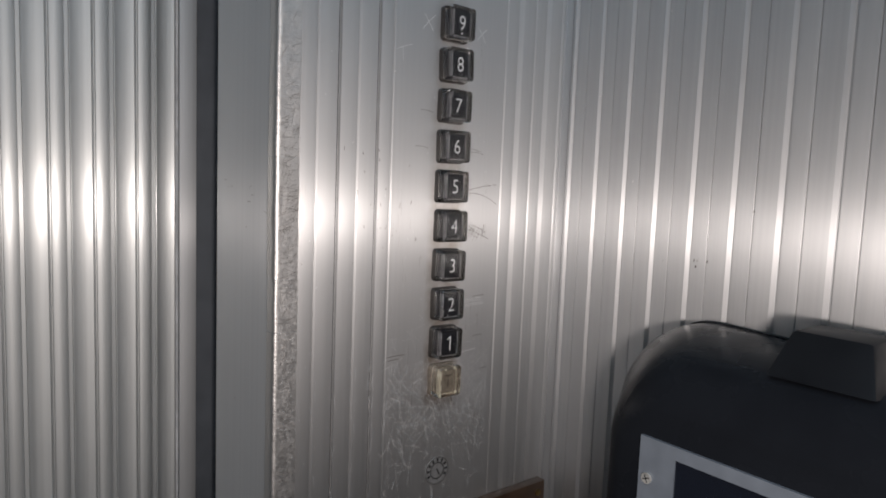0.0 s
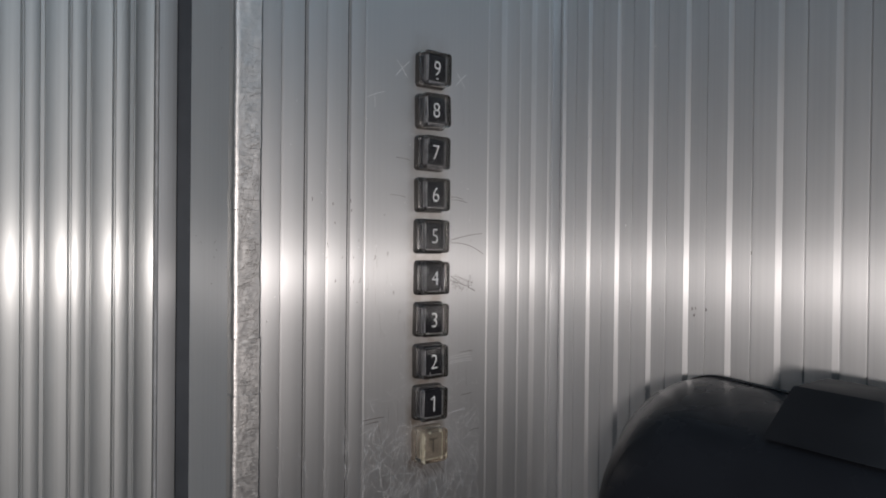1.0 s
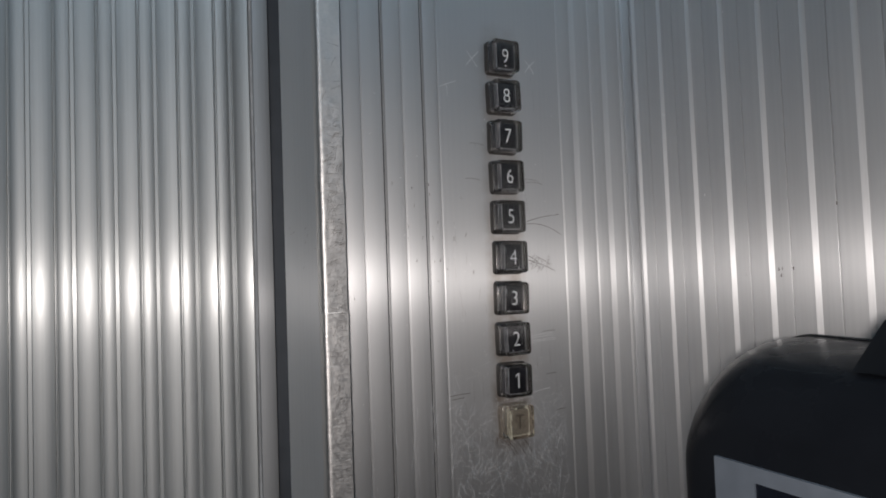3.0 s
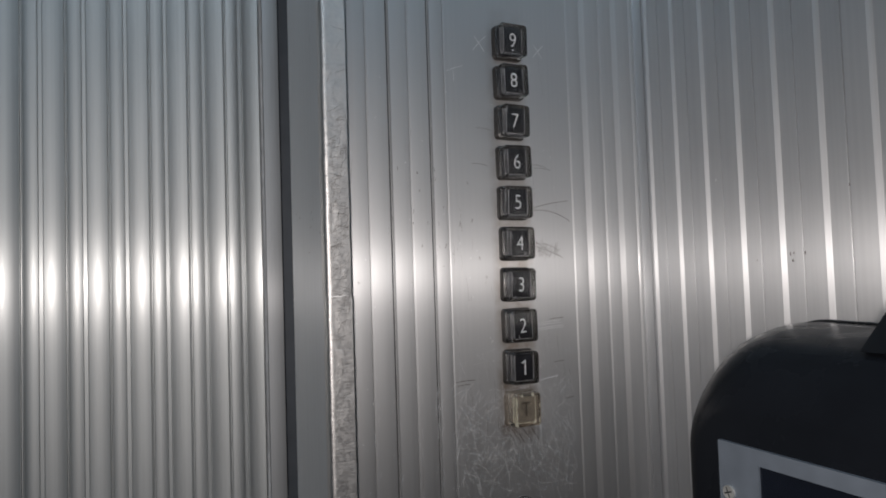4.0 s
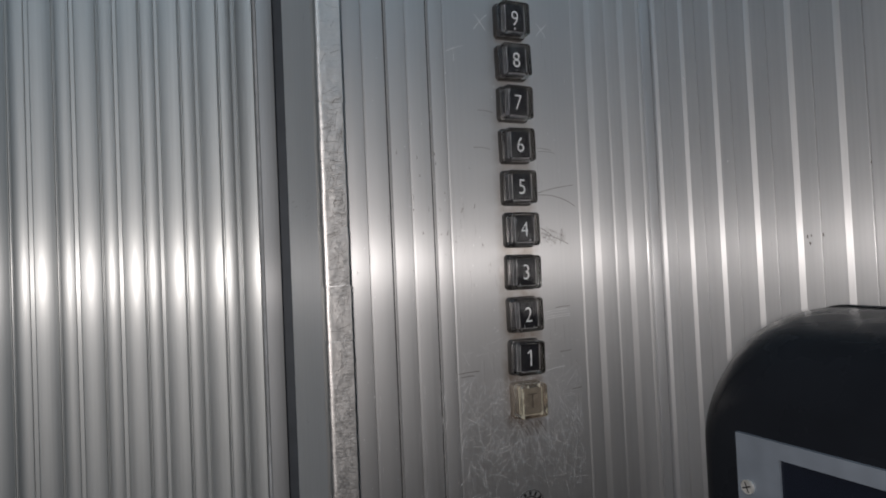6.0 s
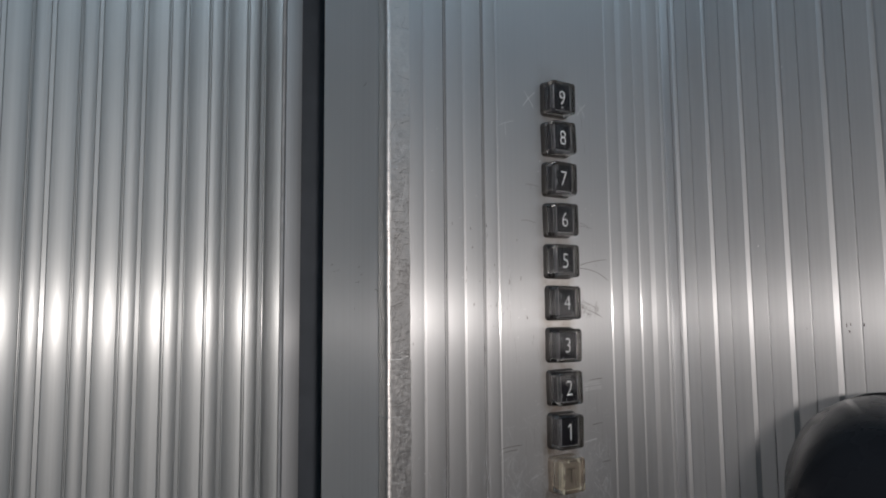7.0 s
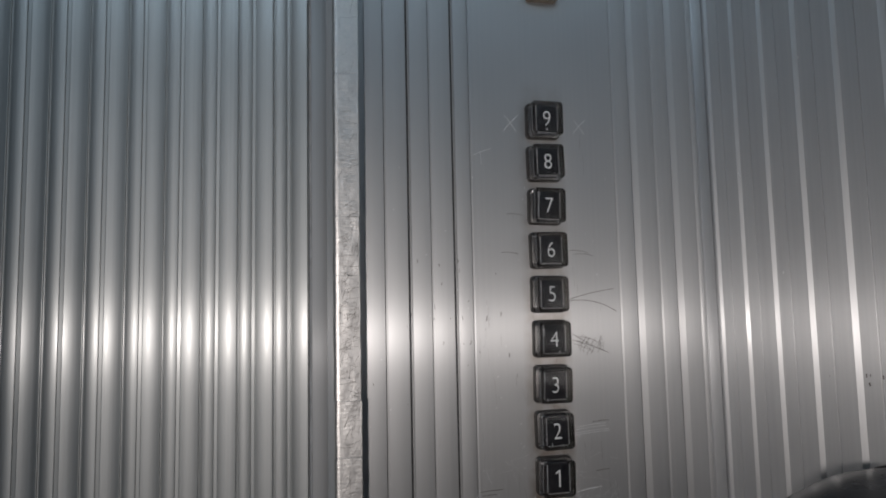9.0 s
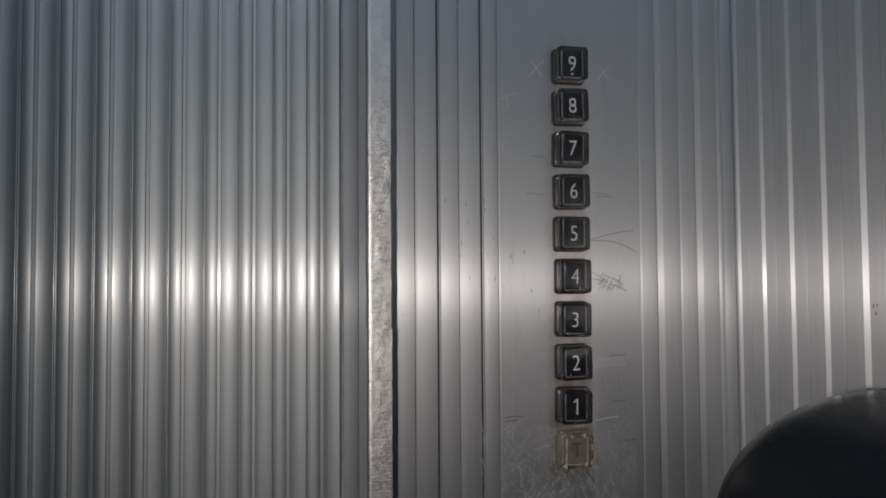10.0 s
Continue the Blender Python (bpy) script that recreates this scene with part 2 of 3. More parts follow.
def panel_profile():
    marks = [(s, 0.0023, 0.0018, groove) for s in A_LEFT] + [(s, 0.0032, 0.0026, channel) for s in B_LEFT]
    marks += [(FIELD[0], 0.0019, 0.0013, groove), (FIELD[1], 0.0020, 0.0020, groove), (0.0805, 0.0066, 0.0034, slope)]
    marks += [(0.0997, 0.0020, 0.0022, groove), (0.1168, 0.0066, 0.0034, slope), (0.1355, 0.0018, 0.0016, groove)]
    marks.sort(key=lambda mark: mark[0])
    p, at = [(-0.1449, 0.0060), (-0.1447, -0.0016), (-0.1402, -0.0016), (-0.1398, -0.0002)], -0.1394
    for s, w, d, cut in marks:
        flat = 0.0 if abs((at + s) / 2) < 0.03 else 0.0006
        p += crowned(at, s - w / 2, flat, 0.0, 8 if flat else 2)
        p += cut(s, w, d)
        at = s + w / 2
    return p + crowned(at, 0.1391, 0.0003)


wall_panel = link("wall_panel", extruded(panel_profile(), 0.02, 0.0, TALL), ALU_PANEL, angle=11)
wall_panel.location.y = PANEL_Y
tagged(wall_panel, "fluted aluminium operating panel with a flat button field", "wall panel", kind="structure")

corner_trim = tagged(link("trim", box_bm(0.1394, PANEL_Y - 0.0015, 0, 0.1494, PANEL_Y + 0.012, TALL, 0.0008), ALU), "narrow aluminium trim in the cabin corner", "trim", kind="structure")



def scuffs_bm():
    """Short marks on the inner face of the jamb."""
    bm = bmesh.new()
    r = random.Random(9)
    for y, z in ((0.096, 1.297), (0.088, 1.2945), (0.083, 1.294), (0.042, 1.284), (0.036, 1.286), (0.011, 1.275), (0.048, 1.262), (0.041, 1.295), (0.07, 1.12), (0.03, 1.43)):
        for k in range(1):
            l, a = r.uniform(0.003, 0.007), r.uniform(-0.5, 0.5)
            d, n = Vector((0, math.cos(a), math.sin(a))) * l / 2, Vector((0, -math.sin(a), math.cos(a))) * 0.00016
            c = Vector((-0.1625, y + r.uniform(-0.002, 0.002), z + r.uniform(-0.002, 0.002)))
            bm.faces.new([bm.verts.new(q) for q in (c - d + n, c + d + n, c + d - n, c - d - n)])
    return bm


# jamb of the doorway, at a right angle to the panel
jamb = tagged(link("door_jamb", box_bm(-0.1622, -0.0075, 0, -0.1457, 0.1165, TALL, 0.001), ALU_FLAT), "plain flat grey aluminium door jamb", "door jamb", kind="structure")

# sliding door, its fluted skin made of alike boards
DOOR_Y = 0.187
door = tagged(new("door_1"), "closed sliding lift door of fluted aluminium", "door", kind="structure")
part("backing", box_bm(-1.10, DOOR_Y + 0.005, 0.005, -0.160, DOOR_Y + 0.03, TALL), BACK, door)
part("edge_plate", box_bm(-0.1735, DOOR_Y - 0.001, 0.005, -0.158, DOOR_Y + 0.004, TALL, 0.0008), EDGE, door, "flat grey closing edge of the door")

# added sheet, its dark colour stands for the shade of the deep gap
part("gap_sheet", box_bm(-0.157, DOOR_Y + 0.012, 0.005, -0.06, DOOR_Y + 0.016, TALL), GAP_SHADE, door, "added dark sheet that gives the door gap its shade")

part("dents", scuffs_bm(), DIRT, jamb, "small dark scuffs", smooth=False)

# side wall, turned a little towards the doorway
TURN = 8.6
wall_right = tagged(new("wall_right"), "fluted aluminium side wall of the lift cabin", "wall", kind="structure")
wall_right.matrix_world = pose(0.1500, 0.004, 0, 0, 0, -90 - TURN)
part("backing", box_bm(-0.004, 0.004, 0, 1.42, 0.03, TALL), BACK, wall_right)

# ---- worn foil over the corner of the jamb ----
rng = random.Random(5)


def tape_bm(z0, z1, seed):
    """One length of crumpled foil, folded round the corner."""
    r = random.Random(seed)
    over = [(-0.1638, 0.004), (-0.1640, -0.002), (-0.1641, -0.0062), (-0.1634, -0.0083), (-0.1618, -0.0090)]
    over += [(-0.1618 + 0.0158 * i / 9, -0.0090) for i in range(1, 10)] + [(-0.1456, -0.0080), (-0.1456, -0.0072)]
    rows = max(4, int((z1 - z0) / 0.004))
    bm = bmesh.new()
    grid = []
    wob = r.uniform(-0.0006, 0.0006)
    for j in range(rows + 1):
        z = z0 + (z1 - z0) * j / rows
        line = []
        for x, y in over:
            d = 0.00026 * noise.noise(Vector((x * 160 + seed, z * 120, seed))) + 0.00007 * noise.noise(Vector((x * 500, z * 400, seed * 3)))
            edge = wob + 0.0004 * noise.noise(Vector((z * 60, seed, x * 20)))
            line.append(bm.verts.new((x + (edge if x > -0.150 or x < -0.1635 else 0), y + d, z)))
        grid.append(line)
    for a, b in zip(grid, grid[1:]):
        for i in range(len(over) - 1):
            bm.faces.new((a[i], a[i + 1], b[i + 1], b[i]))
    return bm


tape = tagged(new("corner_tape"), "crumpled silver foil tape wrapped over the jamb corner", "tape")
cuts = (0.02, 0.45, 0.80, 1.02, 1.191, 1.229, 1.3155, 1.357, 1.46, 1.70, 2.19)
for k, (a, b) in enumerate(zip(cuts, cuts[1:])):
    piece = part("tape_piece", tape_bm(a + 0.0003, b - 0.0003, k + 2), FOIL, tape, angle=60)
    piece.location.y = -0.0003 * (k % 2)


def ribbon(bm, pts, width, y):
    """A thin stroke along points (x, z) lying at the depth y."""
    for (x0, z0), (x1, z1) in zip(pts, pts[1:]):
        d = Vector((x1 - x0, z1 - z0))
        if d.length < 1e-6:
            continue
        n = Vector((-d.y, d.x)).normalized() * width / 2
        bm.faces.new([bm.verts.new((x, y, z)) for x, z in ((x0 + n.x, z0 + n.y), (x1 + n.x, z1 + n.y), (x1 - n.x, z1 - n.y), (x0 - n.x, z0 - n.y))])


def bent(p0, p1, sag, steps=6):
    (x0, z0), (x1, z1) = p0, p1
    return [(x0 + (x1 - x0) * i / steps - (z1 - z0) * sag * 4 * (i / steps) * (1 - i / steps), z0 + (z1 - z0) * i / steps + (x1 - x0) * sag * 4 * (i / steps) * (1 - i / steps)) for i in range(steps + 1)]


# knife marks across the foil
bm = bmesh.new()
for _ in range(230):
    z = rng.gauss(1.285, 0.040) if rng.random() < 0.75 else rng.uniform(1.0, 1.6)
    x, l, a = rng.uniform(-0.160, -0.147), rng.uniform(0.003, 0.013), rng.gauss(0.2, 0.35) if rng.random() < 0.65 else rng.uniform(1.0, 1.6)
    p = (max(-0.1612, x - l / 2 * math.cos(a)), z - l / 2 * math.sin(a)), (min(-0.1468, x + l / 2 * math.cos(a)), z + l / 2 * math.sin(a))
    ribbon(bm, bent(*p, rng.uniform(-0.04, 0.04), 4), rng.uniform(0.00007, 0.00018), -0.0096)
tagged(part("scratches", bm, DIRT, tape, "fine dark knife marks", smooth=False), kind="stuff")

# ---- dark strips on the floors of the panel's grooves ----
GROOVE_DARK = plain("dark_groove_floor", (0.045, 0.043, 0.042), 0.7, 0, 200, 0.3, 0.05)
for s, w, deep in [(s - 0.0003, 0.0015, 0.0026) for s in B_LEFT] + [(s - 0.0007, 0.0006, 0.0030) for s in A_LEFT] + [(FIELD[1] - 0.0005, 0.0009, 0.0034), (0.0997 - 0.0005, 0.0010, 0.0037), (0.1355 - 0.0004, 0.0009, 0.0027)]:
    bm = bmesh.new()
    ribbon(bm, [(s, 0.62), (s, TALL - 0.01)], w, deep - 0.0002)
    part("groove_strip", bm, GROOVE_DARK, wall_panel, "dark strip in the groove", smooth=False)

# ---- scratches on the panel ----
SY = -0.0003
dark = bmesh.new()
ribbon(dark, bent((0.0150, 1.2945), (0.0570, 1.3035), 0.03), 0.00042, SY)
ribbon(dark, bent((0.0150, 1.2940), (0.0585, 1.2855), 0.10), 0.00042, SY)
ribbon(dark, bent((0.0155, 1.2715), (0.0330, 1.2615), 0.0), 0.00042, SY)
ribbon(dark, bent((0.0160, 1.2650), (0.0500, 1.2535), 0.03), 0.00042, SY)
hatch = random.Random(21)
for _ in range(17):
    x, z = 0.0265 + hatch.uniform(0, 0.021), 1.2600 + hatch.gauss(0, 0.0028)
    l, a = hatch.uniform(0.004, 0.012), hatch.gauss(1.05, 0.14)
    ribbon(dark, bent((x - l / 2 * math.cos(a), z - l / 2 * math.sin(a)), (x + l / 2 * math.cos(a), z + l / 2 * math.sin(a)), 0.03, 4), hatch.uniform(0.00014, 0.0003), SY)
for _ in range(5):
    x, z = hatch.uniform(0.017, 0.030), hatch.uniform(1.262, 1.2675)
    ribbon(dark, bent((x, z), (x + hatch.uniform(0.010, 0.020), z - hatch.uniform(0.004, 0.009)), 0.02, 4), 0.00022, SY)
for x0, x1, z in ((-0.031, -0.018, 1.3625), (-0.036, -0.022, 1.3325), (0.018, 0.036, 1.3335), (0.024, 0.040, 1.3310)):
    ribbon(dark, bent((x0, z), (x1, z - 0.0012), 0.06), 0.00030, SY)
for _ in range(26):
    x, z = rng.uniform(-0.140, -0.025), rng.uniform(1.22, 1.33)
    l = rng.uniform(0.0006, 0.004)
    ribbon(dark, bent((x, z), (x + rng.uniform(-0.3, 0.3) * l, z - l), 0.1, 3), rng.uniform(0.0002, 0.0006), SY - 0.0003)
for _ in range(110):
    x, z = rng.uniform(-0.140, 0.055), 1.20 + rng.gauss(0, 0.10)
    l = rng.uniform(0.004, 0.022)
    ribbon(dark, bent((x, z), (x + rng.gauss(0, 0.05) * l, z - l), 0.02, 3), rng.uniform(0.00005, 0.00010), SY)
for x0, x1, z in ((-0.058, -0.040, 1.1555), (-0.056, -0.045, 1.1525), (0.036, 0.047, 1.1640), (0.034, 0.048, 1.2010), (0.046, 0.056, 1.1320)):
    ribbon(dark, bent((x0, z), (x1, z + 0.0006), 0.02), 0.0004, SY)
for x in (-0.009, -0.006, 0.001, 0.009):
    ribbon(dark, bent((x, 1.1135), (x + 0.010, 1.100), 0.05), 0.00035, SY)
tagged(part("scratches", dark, DIRT, wall_panel, "fine dark scratches beside the buttons", smooth=False), kind="stuff")
light = bmesh.new()
for cx, cz, r in ((-0.0255, 1.434, 0.0062), (0.0325, 1.4335, 0.0055)):
    ribbon(light, bent((cx - r, cz - r), (cx + r, cz + r * 1.1), 0.03), 0.0005, SY)
    ribbon(light, bent((cx - r * 0.8, cz + r), (cx + r * 0.7, cz - r), 0.02), 0.0005, SY)
ribbon(light, bent((-0.057, 1.4075), (-0.042, 1.4135), 0.03), 0.00036, SY)
ribbon(light, bent((-0.051, 1.411), (-0.0505, 1.400), 0.03), 0.0003, SY)
for z in (1.1975, 1.1955, 1.1930, 1.1915):
    ribbon(light, bent((0.0165 + rng.uniform(0, 0.006), z), (0.048 + rng.uniform(-0.01, 0.004), z + 0.002), 0.02), 0.00032, SY)
ribbon(light, bent((0.014, 1.148), (0.040, 1.152), 0.03), 0.0006, SY)
for _ in range(640):
    z = 1.150 - abs(rng.gauss(0, 0.055)) + (0.03 if rng.random() < 0.15 else 0.0)
    x = rng.uniform(-0.058, 0.055) if rng.random() < 0.82 else rng.uniform(-0.138, -0.065)
    l = rng.uniform(0.003, 0.016) * (2.4 if rng.random() < 0.2 else 1.0)
    a = rng.choice((1.45, 1.1, 0.6, -0.2, 1.9, 2.3)) + rng.gauss(0, 0.25)
    narrow = 0.3 if x < -0.06 else 1.0
    end = (min(0.056, x + l * math.cos(a) * narrow), z - l * math.sin(a))
    ribbon(light, bent((x, z), (max(end[0], -0.139), end[1]), rng.uniform(-0.09, 0.09), 5), rng.uniform(0.00007, 0.0002), SY)
for _ in range(70):
    x, z = rng.uniform(-0.138, 0.055), rng.uniform(1.02, 1.40)
    ribbon(light, [(x, z), (x + 0.0004, z + 0.0007)], 0.0006, SY - 0.0003)
tagged(part("scratches", light, SCRATCH, wall_panel, "pale scuffs and scratches below the buttons", smooth=False), kind="stuff")

# ---- push buttons ----


def slab(w, h, y0, y1, r, bevel, steps=5):
    """A slab with rounded corners in x and z, its front edge (towards -y) rounded too."""
    bm = bmesh.new()

    def ring(inset, y):
        pts = []
        for cx, cz, a0 in ((1, 1, 0), (-1, 1, 90), (-1, -1, 180), (1, -1, 270)):
            rr = max(r - inset, 0.0002)
            for i in range(steps + 1):
                a = radians(a0 + 90 * i / steps)
                pts.append(bm.verts.new((cx * (w / 2 - r) + rr * math.cos(a), y, cz * (h / 2 - r) + rr * math.sin(a))))
        return pts

    rings = [ring(0, y0), ring(0, y1 + bevel)]
    for i in (1, 2, 3):
        a = radians(30 * i)
        rings.append(ring(bevel * (1 - math.cos(a)), y1 + bevel * (1 - math.sin(a))))
    for a, b in zip(rings, rings[1:]):
        n = len(a)
        for i in range(n):
            bm.faces.new((a[i], a[(i + 1) % n], b[(i + 1) % n], b[i]))
    bm.faces.new(rings[0])
    bm.faces.new(rings[-1][::-1])
    return bm


def lettering(name, text, height, mat, parent, y, squeeze=0.86, label=""):
    """Printed characters in the built-in font, as a thin mesh facing -y."""
    curve = bpy.data.curves.new(name, "FONT")
    curve.body, curve.align_x, curve.align_y, curve.size, curve.extrude = text, "CENTER", "CENTER", 1.0, 0.0
    curve.offset = -0.012
    tmp = bpy.data.objects.new(name, curve)
    data = bpy.data.meshes.new_from_object(tmp)
    bpy.data.objects.remove(tmp)
    zs = [v.co.y for v in data.vertices]
    xs = [v.co.x for v in data.vertices]
    k, mx, mz = height / (max(zs) - min(zs)), (max(xs) + min(xs)) / 2, (max(zs) + min(zs)) / 2
    for v in data.vertices:
        v.co = Vector(((v.co.x - mx) * k * squeeze, y, (v.co.y - mz) * k))
    data.materials.append(mat)
    ob = new(name, data)
    ob.parent = parent
    if label:
        tagged(ob, label)
    return ob


def push_button(z, text, plate, glass, ink, label, x=0.0):
    b = new("push_button")
    lean = random.Random(int(z * 1000))
    b.matrix_world = pose(x + lean.uniform(-0.0004, 0.0004), PANEL_Y, z, lean.uniform(-1.2, 1.2), lean.uniform(-0.9, 0.9), lean.uniform(-1.5, 1.5))
    tagged(b, label, "lift button", "lift buttons on the panel")
    part("base", slab(0.0275, 0.0285, 0.0, -0.0045, 0.0035, 0.0012), BASE if plate is INSERT else BASE_BROWN, b, "dark grimy button base" if plate is INSERT else "yellowed brown button base")
    part("plate", slab(0.0165, 0.0205, -0.0046, -0.0095, 0.0012, 0.0004), plate, b)
    cap = part("cap", slab(0.0258, 0.0268, -0.0047, -0.0150, 0.0032, 0.0018), glass, b, "clear plastic cap")
    cap.visible_shadow = False
    # pale strips put the bright glint of the cap's edges into colour
    edge = bmesh.new()
    ribbon(edge, [(-0.0086, -0.0100), (-0.0086, 0.0100)], 0.0007, -0.0097)
    ribbon(edge, [(0.0086, 0.0098), (0.0086, -0.0096)], 0.0006, -0.0097)
    ribbon(edge, [(-0.0080, -0.0106), (0.0078, -0.0106)], 0.0005, -0.0097)
    part("rim", edge, PALE if plate is AMBER else RIM, b, "pale edge strip painted as the cap's glint", smooth=False)
    # pale flecks: nicks in the plastic, with glints painted among them
    if text and text in "78342":
        nick = bmesh.new()
        for _ in range(9 if text == "7" else 4):
            cx, cz = (-0.0100 + lean.uniform(-0.0008, 0.0012), lean.uniform(-0.010, 0.009)) if text == "7" or lean.random() < 0.5 else (lean.uniform(-0.009, 0.011), -0.0105 + lean.uniform(-0.001, 0.001))
            l = lean.uniform(0.0008, 0.0030)
            ribbon(nick, bent((cx, cz), (cx + lean.uniform(-0.3, 0.3) * l, cz + l), 0.2, 3), lean.uniform(0.0003, 0.0007), -0.0152)
        part("nick", nick, RIM, b, "small pale nicks and painted glints on the plastic", smooth=False)
    if text == "T":
        chips = bmesh.new()
        for x, z, w, h in ((-0.0118, -0.0110, 0.007, 0.0011), (0.0060, -0.0098, 0.0032, 0.0024), (0.0108, -0.0085, 0.0014, 0.0042), (0.0112, 0.0030, 0.0010, 0.0040), (-0.0060, 0.0118, 0.0040, 0.0010), (0.0040, 0.0120, 0.0055, 0.0009), (-0.0095, 0.0060, 0.0009, 0.0060), (-0.0098, -0.0040, 0.0012, 0.0050)):
            ribbon(chips, bent((x, z - h / 2), (x + w * 0.3, z + h / 2), 0.15, 3), w * 0.6, -0.0152)
        part("chips", chips, PALE, b, "chipped pale plastic edges", smooth=False)
    if text == "1":
        bm = bmesh.new()
        ribbon(bm, [(0.0008, -0.0060), (0.0008, 0.0060)], 0.0011, -0.0098)
        ribbon(bm, [(0.0006, 0.0056), (-0.0022, 0.0034)], 0.0010, -0.0098)
        part("digit", bm, ink, b, smooth=False)
    if text == "9":
        bm = bmesh.new()
        ribbon(bm, [(-0.0007, -0.0083), (0.0007, -0.0083)], 0.0010, -0.0098)
        part("dot", bm, ink, b, smooth=False)
    if text and text != "1":
        lettering("digit" if text.isdigit() else "letter", text, 0.0114, ink, b, -0.0098)
    return b


for k in range(1, 10):
    push_button(1.30 + (k - 5) * 0.034, str(k), INSERT, CLEAR, WHITE, f"black lift button with a white {k} under clear plastic")
FADED = plain("faded_brown_print", (0.05, 0.04, 0.03), 0.5, 0, 200, 0.1, 0)
push_button(1.130, "T", AMBER, CLEAR_AMBER, FADED, "yellowed worn lift button with a faded letter T")
bell = push_button(1.549, "", PALE, CLEAR_AMBER, INK, "ivory alarm button with a black bell sign", 0.003)
bm = bmesh.new()
outline = [(-0.0042, -0.0050), (-0.0026, 0.0030), (-0.0012, 0.0050), (0.0012, 0.0050), (0.0026, 0.0030), (0.0042, -0.0050), (-0.0042, -0.0050)]
ribbon(bm, [(x * 1.4, z * 1.4) for x, z in outline], 0.0013, -0.0098)
ribbon(bm, [(-0.0030, -0.0082), (0.0030, -0.0082)], 0.0020, -0.0098)
ribbon(bm, [(-0.0016, 0.0080), (0.0016, 0.0080)], 0.0018, -0.0098)
part("bell_sign", bm, INK, bell, "black bell outline", smooth=False)

# ---- maker's round sticker below the buttons, its ring of writing as bars ----


def disc_bm(radius, y0, y1, segments=40):
    bm = bmesh.new()
    a = [bm.verts.new((radius * math.cos(2 * math.pi * i / segments), y0, radius * math.sin(2 * math.pi * i / segments))) for i in range(segments)]
    b = [bm.verts.new((v.co.x, y1, v.co.z)) for v in a]
    for i in range(segments):
        bm.faces.new((a[i], a[(i + 1) % segments], b[(i + 1) % segments], b[i]))
    bm.faces.new(b)
    bm.faces.new(a[::-1])
    return bm


sticker = tagged(new("sticker"), "small round silver sticker with a black printed ring", "sticker")
sticker.matrix_world = pose(0.0005, PANEL_Y, 1.0440)
part("disc", disc_bm(0.0128, 0.0, -0.0004), STICKER, sticker)
bm = bmesh.new()
for r, w in ((0.0125, 0.0005), (0.0074, 0.0010)):
    ribbon(bm, [(r * math.cos(2 * math.pi * i / 40), r * math.sin(2 * math.pi * i / 40)) for i in range(41)], w, -0.0006)
for i in range(9):
    a = radians(205 - 29 * i)
    ribbon(bm, [(0.0086 * math.cos(a), 0.0086 * math.sin(a)), (0.0116 * math.cos(a), 0.0116 * math.sin(a))], 0.0021, -0.0006)
ribbon(bm, [(-0.0006, 0.0020), (0.0030, -0.0050)], 0.0012, -0.0006)
part("print", bm, INK, sticker, "black ring of bars", smooth=False)

# ---- brown plate under the panel ----
plate = tagged(new("kick_plate"), "dark brown laminate plate screwed below the button panel", "plate")
part("board", box_bm(-0.140, -0.0040, 0.62, 0.1335, PANEL_Y - 0.0003, 1.0055, 0.0012), BROWN, plate)
for x, z in ((0.1235, 0.9945), (-0.130, 0.9945), (0.1235, 0.64), (-0.130, 0.64)):
    s = part("screw", disc_bm(0.0032, 0.0, -0.0012, 16), BRASS, plate, "small brass screw")
    s.location = (x, -0.0040, z)

# ---- terminal on the side wall ----


def wall_x(y):
    return 0.1500 + math.tan(radians(TURN)) * (y - 0.004)


FRONT, NEAR, LOW = -0.005, -0.47, 0.84


def terminal_bm():
    bm = bmesh.new()
    rings = []
    # depth from the front, far end, top, corner radius
    rows = ((0.0, -0.1900, 1.1660, 0.030), (0.0015, -0.1855, 1.1710, 0.034), (0.005, -0.1800, 1.1790, 0.042), (0.010, -0.1750, 1.1870, 0.050))
    rows += ((0.016, -0.1715, 1.1935, 0.054), (0.024, -0.1675, 1.1980, 0.056), (0.034, -0.1620, 1.2005, 0.056), (0.060, -0.1460, 1.2030, 0.058))
    rows += ((0.090, -0.1310, 1.2040, 0.060), (0.108, -0.1260, 1.2042, 0.060), (1.0, -0.1255, 1.2036, 0.060))
    for depth, far, top, rad in rows:
        pts = []
        for cy, cz, r, a0 in ((far - rad, top - rad, rad, 0), (NEAR + 0.03, top - 0.03, 0.03, 90), (NEAR + 0.03, LOW + 0.03, 0.03, 180), (far - 0.03, LOW + 0.03, 0.03, 270)):
            for i in range(17):
                a = radians(a0 + 90 * i / 16)
                pts.append((cy + r * math.cos(a), cz + r * math.sin(a)))
        rings.append([bm.verts.new((min(FRONT + depth, wall_x(y) - 0.001 - 0.0004 * (1 - min(depth, 1))), y, z)) for y, z in pts])
    n = len(rings[0])
    for a, b in zip(rings, rings[1:]):
        for i in range(n):
            bm.faces.new((a[i], a[(i + 1) % n], b[(i + 1) % n], b[i]))
    bm.faces.new(rings[0])
    bm.faces.new(rings[-1][::-1])
    return bm


terminal = tagged(new("wall_terminal"), "black plastic terminal with a grey screen bezel on the fluted wall", "terminal")
part("housing", terminal_bm(), BLACK, terminal, angle=40)


